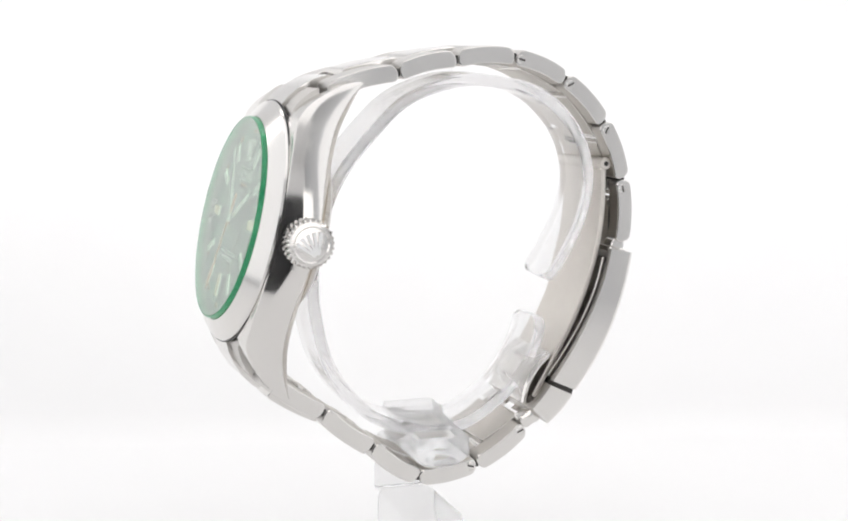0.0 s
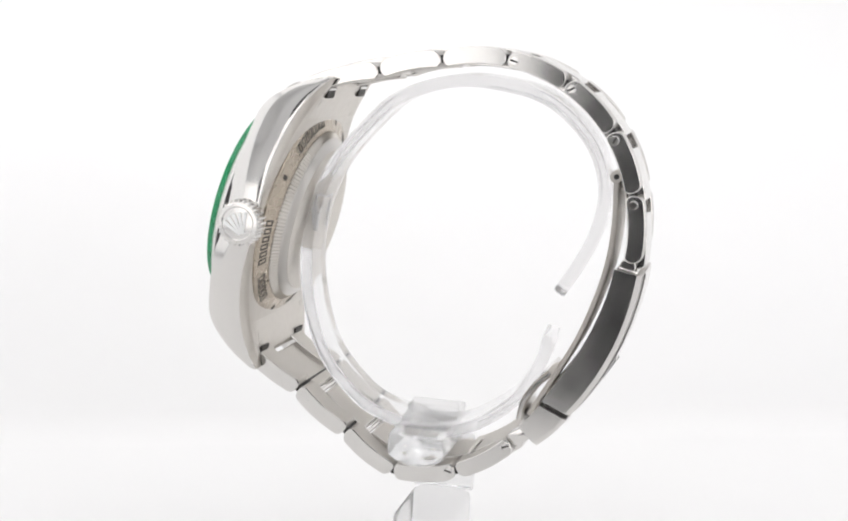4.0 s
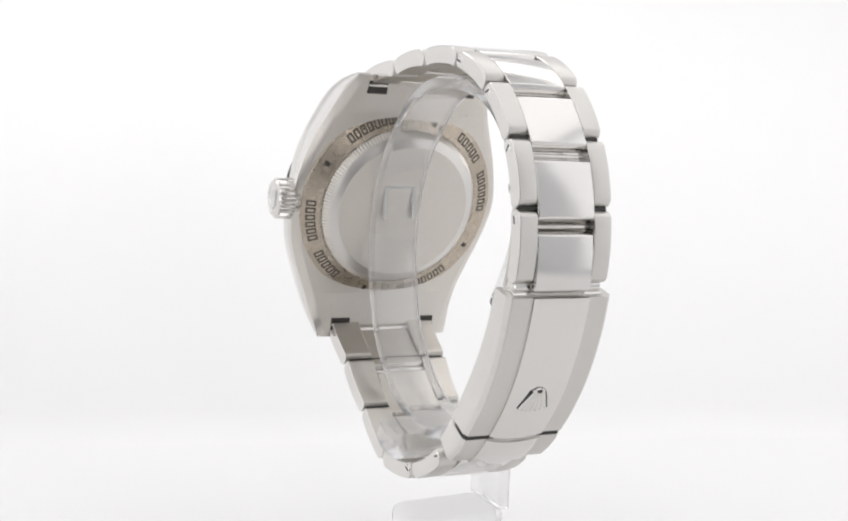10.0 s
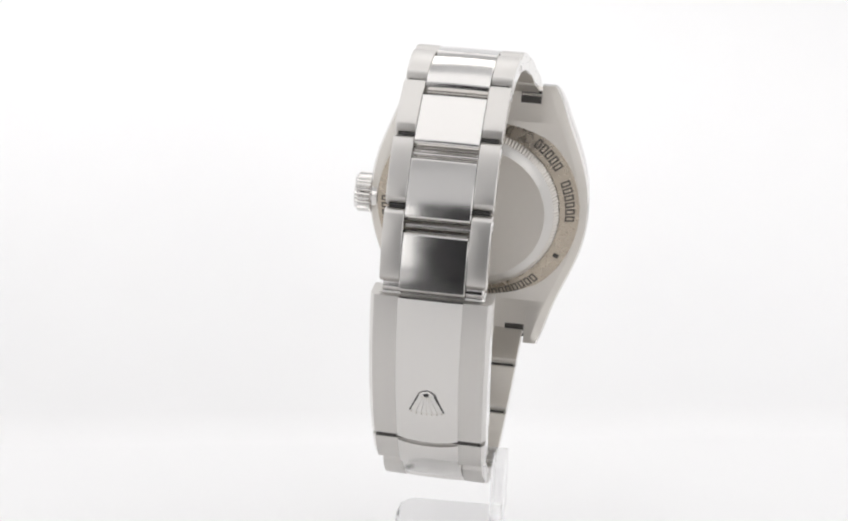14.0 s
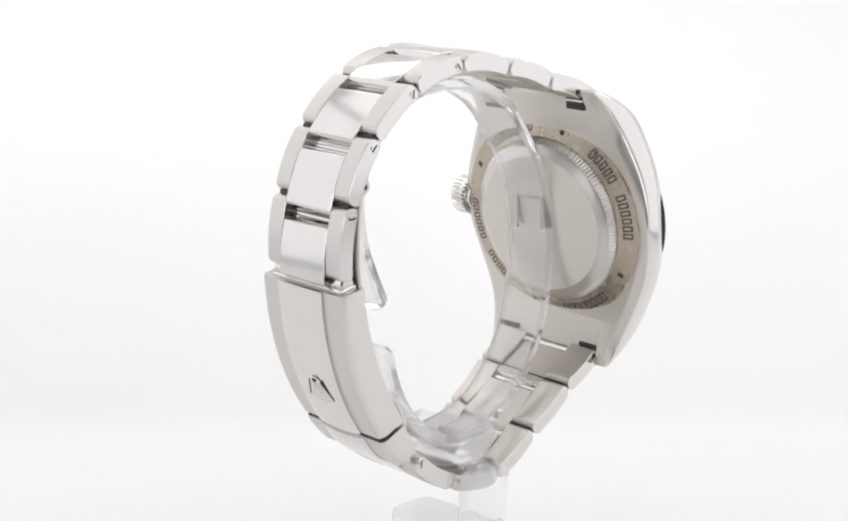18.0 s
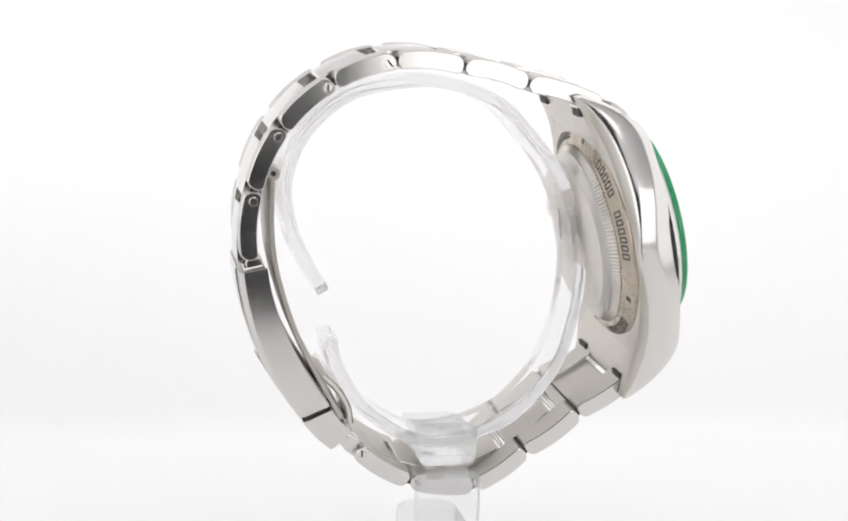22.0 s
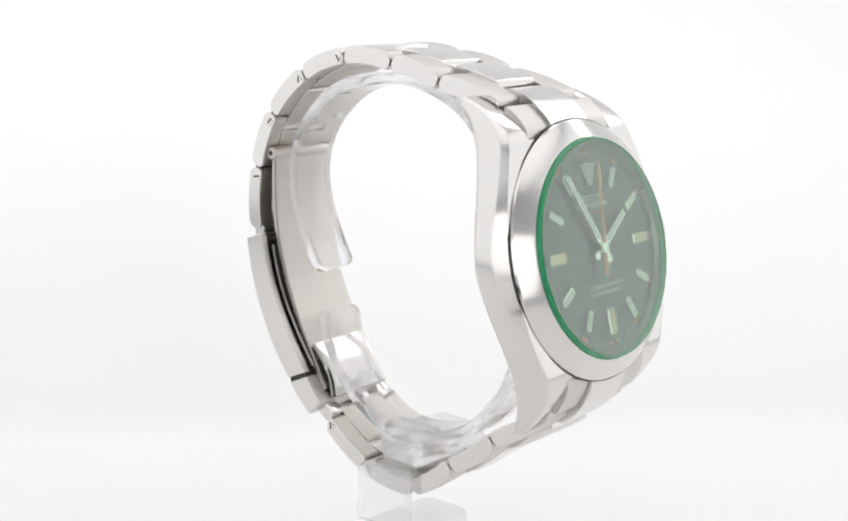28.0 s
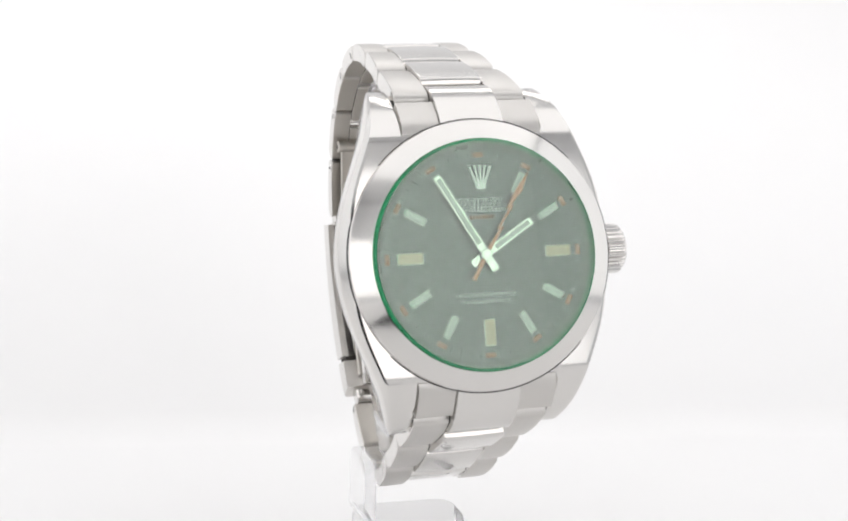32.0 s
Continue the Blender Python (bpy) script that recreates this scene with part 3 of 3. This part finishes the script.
    # case back
    back = wpart("case_back", revolve(((18.4, 6.2), (18.4, 7.68), (18.28, 7.8), (15.1, 8.75), (14.9, 8.75), (14.9, 6.2)), 144), WARM, watch, "engraved warm-toned case back ring")
    bm = bmesh.new()
    teeth = 150
    rings = [[Vector(((r - (0.22 if k % 2 else 0) * c) * math.cos(math.pi * k / teeth), y, (r - (0.22 if k % 2 else 0) * c) * math.sin(math.pi * k / teeth))) for k in range(2 * teeth)] for r, y, c in ((14.95, 8.5, 1), (14.9, 8.9, 1), (14.15, 9.75, 1), (13.95, 9.85, 0))]
    wpart("fluted_rim", loft(bm, rings), SATIN, back, "finely fluted rim")
    bm = bmesh.new()
    rings = [[Vector((r * math.cos(2 * math.pi * k / 120), y, r * math.sin(2 * math.pi * k / 120))) for k in range(120)] for r, y in ((13.9, 9.0), (13.9, 9.9), (13.6, 10.15), (12.4, 10.75))]
    wpart("polished_bevel", loft(bm, rings), BRUSHED, back)
    wpart("centre_plate", disc(12.38, 10.0, 10.82, 96, 0.05), SATIN, back, "plain satin centre plate")
    # engraving as plain frames
    lay = math.atan2(1.0, 3.3)

    def ring_bar(deg, wide, tall, radius=16.72):
        bm2 = bmesh.new()
        r0 = radius
        y = 7.75 + (18.4 - r0) / 3.3
        m2 = Matrix.Rotation(radians(-deg), 4, "Y") @ Matrix.Translation((r0, y, 0)) @ Matrix.Rotation(-lay, 4, "Z")
        if wide < 1.0:
            block(bm2, (-tall / 2, -0.05, -wide / 2), (tall / 2, 0.03, wide / 2), 0.0, m2)
            return bm2
        h, w, k = tall / 2, wide / 2, 0.3
        for lo, hi in (((-h, -w), (h, -w + k)), ((-h, w - k), (h, w)), ((-h, -w + k), (-h + k, w - k)), ((h - k, -w + k), (h, w - k))):
            block(bm2, (lo[0], -0.05, lo[1]), (hi[0], 0.03, hi[1]), 0.0, m2)
        return bm2
    for half in (0, 180):
        for start, letters, pitch in ((127.5, 5, 4.6), (158.0, 6, 4.6), (48.5, 8, 4.5)):
            for k in range(letters):
                deg = start + half + k * pitch
                wpart("engraved_frame", ring_bar(deg, 1.05, 1.8), ETCHED, back)
        for deg in (27.5, 104.0):
            wpart("engraved_mark", ring_bar(deg + half, 0.8, 1.1), ENGRAVED_AND_SHADE, back)
    # end pieces between the lugs, and the spring bars
    for sign in (1, -1):
        prof = [(1.7, 18.6), (2.5, 20.1), (3.7, 21.6), (4.6, 22.35), (4.85, 22.3), (4.95, 22.0), (5.2, 21.2), (6.4, 20.3), (8.0, 19.6), (8.0, 17.3), (1.7, 17.3)]
        for x0, x1 in ((-10.2, -4.7), (4.7, 10.2)):
            bm = bmesh.new()
            loft(bm, [[Vector((x, y, sign * z)) for y, z in prof] for x in (x0, x1)])
            wpart("end_piece", bm, BRUSHED, watch)
        prof = [(1.25, 18.8), (2.0, 20.3), (3.3, 22.0), (5.1, 23.7), (6.6, 24.6), (7.6, 25.05), (8.0, 25.1), (8.35, 24.9), (8.6, 24.3), (8.4, 22.0), (8.2, 19.0), (8.0, 17.35), (1.6, 17.35)]
        bm = bmesh.new()
        loft(bm, [[Vector((x, y, sign * z)) for y, z in prof] for x in (-4.63, 4.63)])
        wpart("end_piece_centre", bm, POLISHED, watch)
        bm = bmesh.new()
        prof = [(7.0, 17.16), (8.28, 17.16), (8.55, 18.0), (9.92, 22.0), (10.12, 22.9), (10.0, 23.5), (8.9, 23.9)]
        loft(bm, [[Vector((x, y, sign * z)) for y, z in prof] for x in (-10.29, 10.29)])
        wpart("end_piece_back", bm, SATIN, watch)
        # The bar is coloured dark to deepen the shade behind the end pieces.
        bm = bmesh.new()
        rod(bm, (-10.2, 8.5, sign * 22.7), (10.2, 8.5, sign * 22.7), 0.55, 12)
        wpart("spring_bar", bm, SHADED, watch)
        for x in (-8.4, 8.4):
            bm = bmesh.new()
            rod(bm, (x - 1.75, 9.98, sign * 22.75), (x + 1.75, 9.98, sign * 22.75), 0.32, 12)
            wpart("bar_tip", bm, POLISHED, watch)
            # Solid black block paints the shade of the notch beside the lug.
            bm = bmesh.new()
            block(bm, (x - 1.75, 8.9, sign * 22.5 - 1.3), (x + 1.75, 10.16, sign * 22.5 + 1.0))
            wpart("notch_shade", bm, ENGRAVED_AND_SHADE, watch)


def build_dial(watch):
    dial = wpart("dial", disc(15.3, 0.0, 0.25, 96), DIAL, watch, "glossy black dial with pale baton markers")
    for hour in range(1, 12):
        quarter = hour in (3, 6, 9)
        long, wide, r = (3.9, 1.75, 10.85) if quarter else (3.4, 1.25, 11.3)
        bm = bmesh.new()
        block(bm, (-wide / 2, -0.5, r - long / 2), (wide / 2, -0.004, r + long / 2), 0.12, turned_by(30 * hour))
        mark = wpart("hour_marker", bm, POLISHED, dial)
        bm = bmesh.new()
        block(bm, (-wide / 2 + 0.16, -0.56, r - long / 2 + 0.16), (wide / 2 - 0.16, -0.45, r + long / 2 - 0.16), 0.0, turned_by(30 * hour))
        wpart("marker_fill", bm, CREAM if quarter else LUME, mark)
    for minute in range(60):
        bm = bmesh.new()
        if minute % 5:
            block(bm, (-0.06, -0.03, 13.8), (0.06, -0.004, 14.4), 0.0, turned_by(6 * minute))
            wpart("minute_tick", bm, PRINT, dial)
        else:
            block(bm, (-0.72, -0.03, 13.7), (0.72, -0.004, 14.35), 0.0, turned_by(6 * minute))
            wpart("minute_bar", bm, RUST, dial)
    # applied emblem: five plain rays on an oval
    bm = bmesh.new()
    for k in range(-2, 3):
        x0, x1, top = 0.1 + 0.26 * k, 0.1 + 0.74 * k, 12.45 - 0.1 * abs(k)
        prism(bm, ((x0 - 0.15, 9.75), (x0 + 0.15, 9.75), (x1 + 0.11, top), (x1 - 0.11, top)), -0.35, -0.004)
        prism(bm, [(x1 + 0.2 * math.cos(math.pi * j / 4), top + 0.2 * math.sin(math.pi * j / 4)) for j in range(8)], -0.37, -0.004)
    prism(bm, [(0.1 + 0.78 * math.cos(2 * math.pi * k / 18), 9.45 + 0.3 * math.sin(2 * math.pi * k / 18)) for k in range(18)], -0.38, -0.004)
    wpart("emblem", bm, SILVER, dial, "applied fan-shaped silver emblem")
    # dial print as plain bars
    rows = ((7.35, 6.3, 5, 1.15, PRINT), (6.3, 7.4, 15, 0.55, PRINT), (5.3, 3.6, 8, 0.5, RUST), (-5.55, 8.6, 22, 0.5, PRINT), (-6.5, 6.5, 18, 0.5, PRINT))
    for z, wide, letters, tall, mat in rows:
        pitch = wide / letters
        for k in range(letters):
            x = -wide / 2 + pitch * (k + 0.5)
            bm = bmesh.new()
            w = pitch * 0.28
            if tall > 1:
                w, h, k2 = pitch * 0.40, tall / 2, 0.17
                for lo, hi in (((-w, -h), (-w + k2, h)), ((w - k2, -h), (w, h)), ((-w + k2, -h), (w - k2, -h + k2)), ((-w + k2, h - k2), (w - k2, h))):
                    block(bm, (x + lo[0], -0.03, z + lo[1]), (x + hi[0], -0.004, z + hi[1]))
            else:
                block(bm, (x - w, -0.03, z - tall / 2), (x + w, -0.004, z + tall / 2))
            wpart("print_bar", bm, mat, dial)

    def pointer(name, deg, tip, tail, w0, w1, y0, y1, label):
        bm = bmesh.new()
        prism(bm, ((-w0, -tail), (w0, -tail), (w0, 0.5), (w1, tip), (-w1, tip), (-w0, 0.5)), y0, y1, turned_by(deg))
        hand = wpart(name, bm, POLISHED, watch, label)
        bm = bmesh.new()
        prism(bm, ((-w0 * 0.6, 1.8), (w0 * 0.6, 1.8), (w1 * 0.62, tip - 0.4), (-w1 * 0.62, tip - 0.4)), y0 - 0.05, y0 + 0.05, turned_by(deg))
        wpart("paint_fill", bm, LUME, hand)
    pointer("hour_hand", 57.5, 8.3, 2.4, 0.58, 0.55, -0.78, -0.6, "straight hour hand with pale fill")
    pointer("minute_hand", -30.2, 12.8, 2.6, 0.58, 0.5, -1.02, -0.84, "straight minute hand with pale fill")
    wpart("hub", disc(0.85, -1.35, -0.3, 24, 0.1), POLISHED, watch)
    bm = bmesh.new()
    prism(bm, ((-0.3, -4.0), (0.3, -4.0), (0.22, 2.0), (0.42, 4.6), (-0.02, 4.4), (0.30, 8.0), (-0.12, 7.7), (0.45, 10.4), (0.0, 13.2), (-0.45, 10.4), (-0.42, 7.0), (-0.1, 7.4), (-0.35, 3.8), (0.0, 4.0), (-0.22, 2.0)), -0.08, 0.08)
    second = part("seconds_hand", bm, ORANGE, watch, "orange zigzag seconds hand")
    return second


watch = tagged(new("wristwatch"), "steel wristwatch with green-edged crystal on a link bracelet", "watch")
stand = build_stand()
build_case(watch)
second_hand = build_dial(watch)
build_bracelet(watch)
build_clasp(watch)

# ---------- what turns ----------
WATCH_PLACE = Matrix.Translation((0, 0, 0.100)) @ pose(-0.031551, -0.009208, -0.034537, -13.2374, -2.2865, -67.3925) @ Matrix.Translation(BASE * MM)
STAND_PLACE = pose(0, 0, 0, 0, 0, -67.3925)
KNOTS = ((0.0, 0.0), (3.5, 31.69), (5.5, 49.14), (9.5, 82.27), (13.5, 115.62), (15.5, 132.44), (20.5, 175.83), (25.5, 219.94), (27.5, 237.43), (32.0, 275.2))


def turned(t):
    """Degrees that the turntable has gone through by the time t."""
    ts, vs = [k[0] for k in KNOTS], [k[1] for k in KNOTS]
    rate = [(vs[1] - vs[0]) / (ts[1] - ts[0])] + [(vs[i + 1] - vs[i - 1]) / (ts[i + 1] - ts[i - 1]) for i in range(1, len(ts) - 1)] + [(vs[-1] - vs[-2]) / (ts[-1] - ts[-2])]
    i = max(j for j in range(len(ts) - 1) if ts[j] <= t)
    h = ts[i + 1] - ts[i]
    u = (t - ts[i]) / h
    return (2 * u ** 3 - 3 * u * u + 1) * vs[i] + (u ** 3 - 2 * u * u + u) * h * rate[i] + (3 * u * u - 2 * u ** 3) * vs[i + 1] + (u ** 3 - u * u) * h * rate[i + 1]


def motions():
    times = [0.5 * k for k in range(65)]
    spin = [(t, Matrix.Rotation(radians(-turned(t)), 4, "Z")) for t in times]
    walk(watch, [(t, m @ WATCH_PLACE) for t, m in spin])
    walk(stand, [(t, m @ STAND_PLACE) for t, m in spin])
    hub = Matrix.Translation((Vector((0, -1.18, 0)) - BASE) * MM)
    walk(second_hand, [(t, hub @ turned_by(31.5 + 6.0 * (t - 32.0))) for t in [2.0 * k for k in range(17)]])


motions()
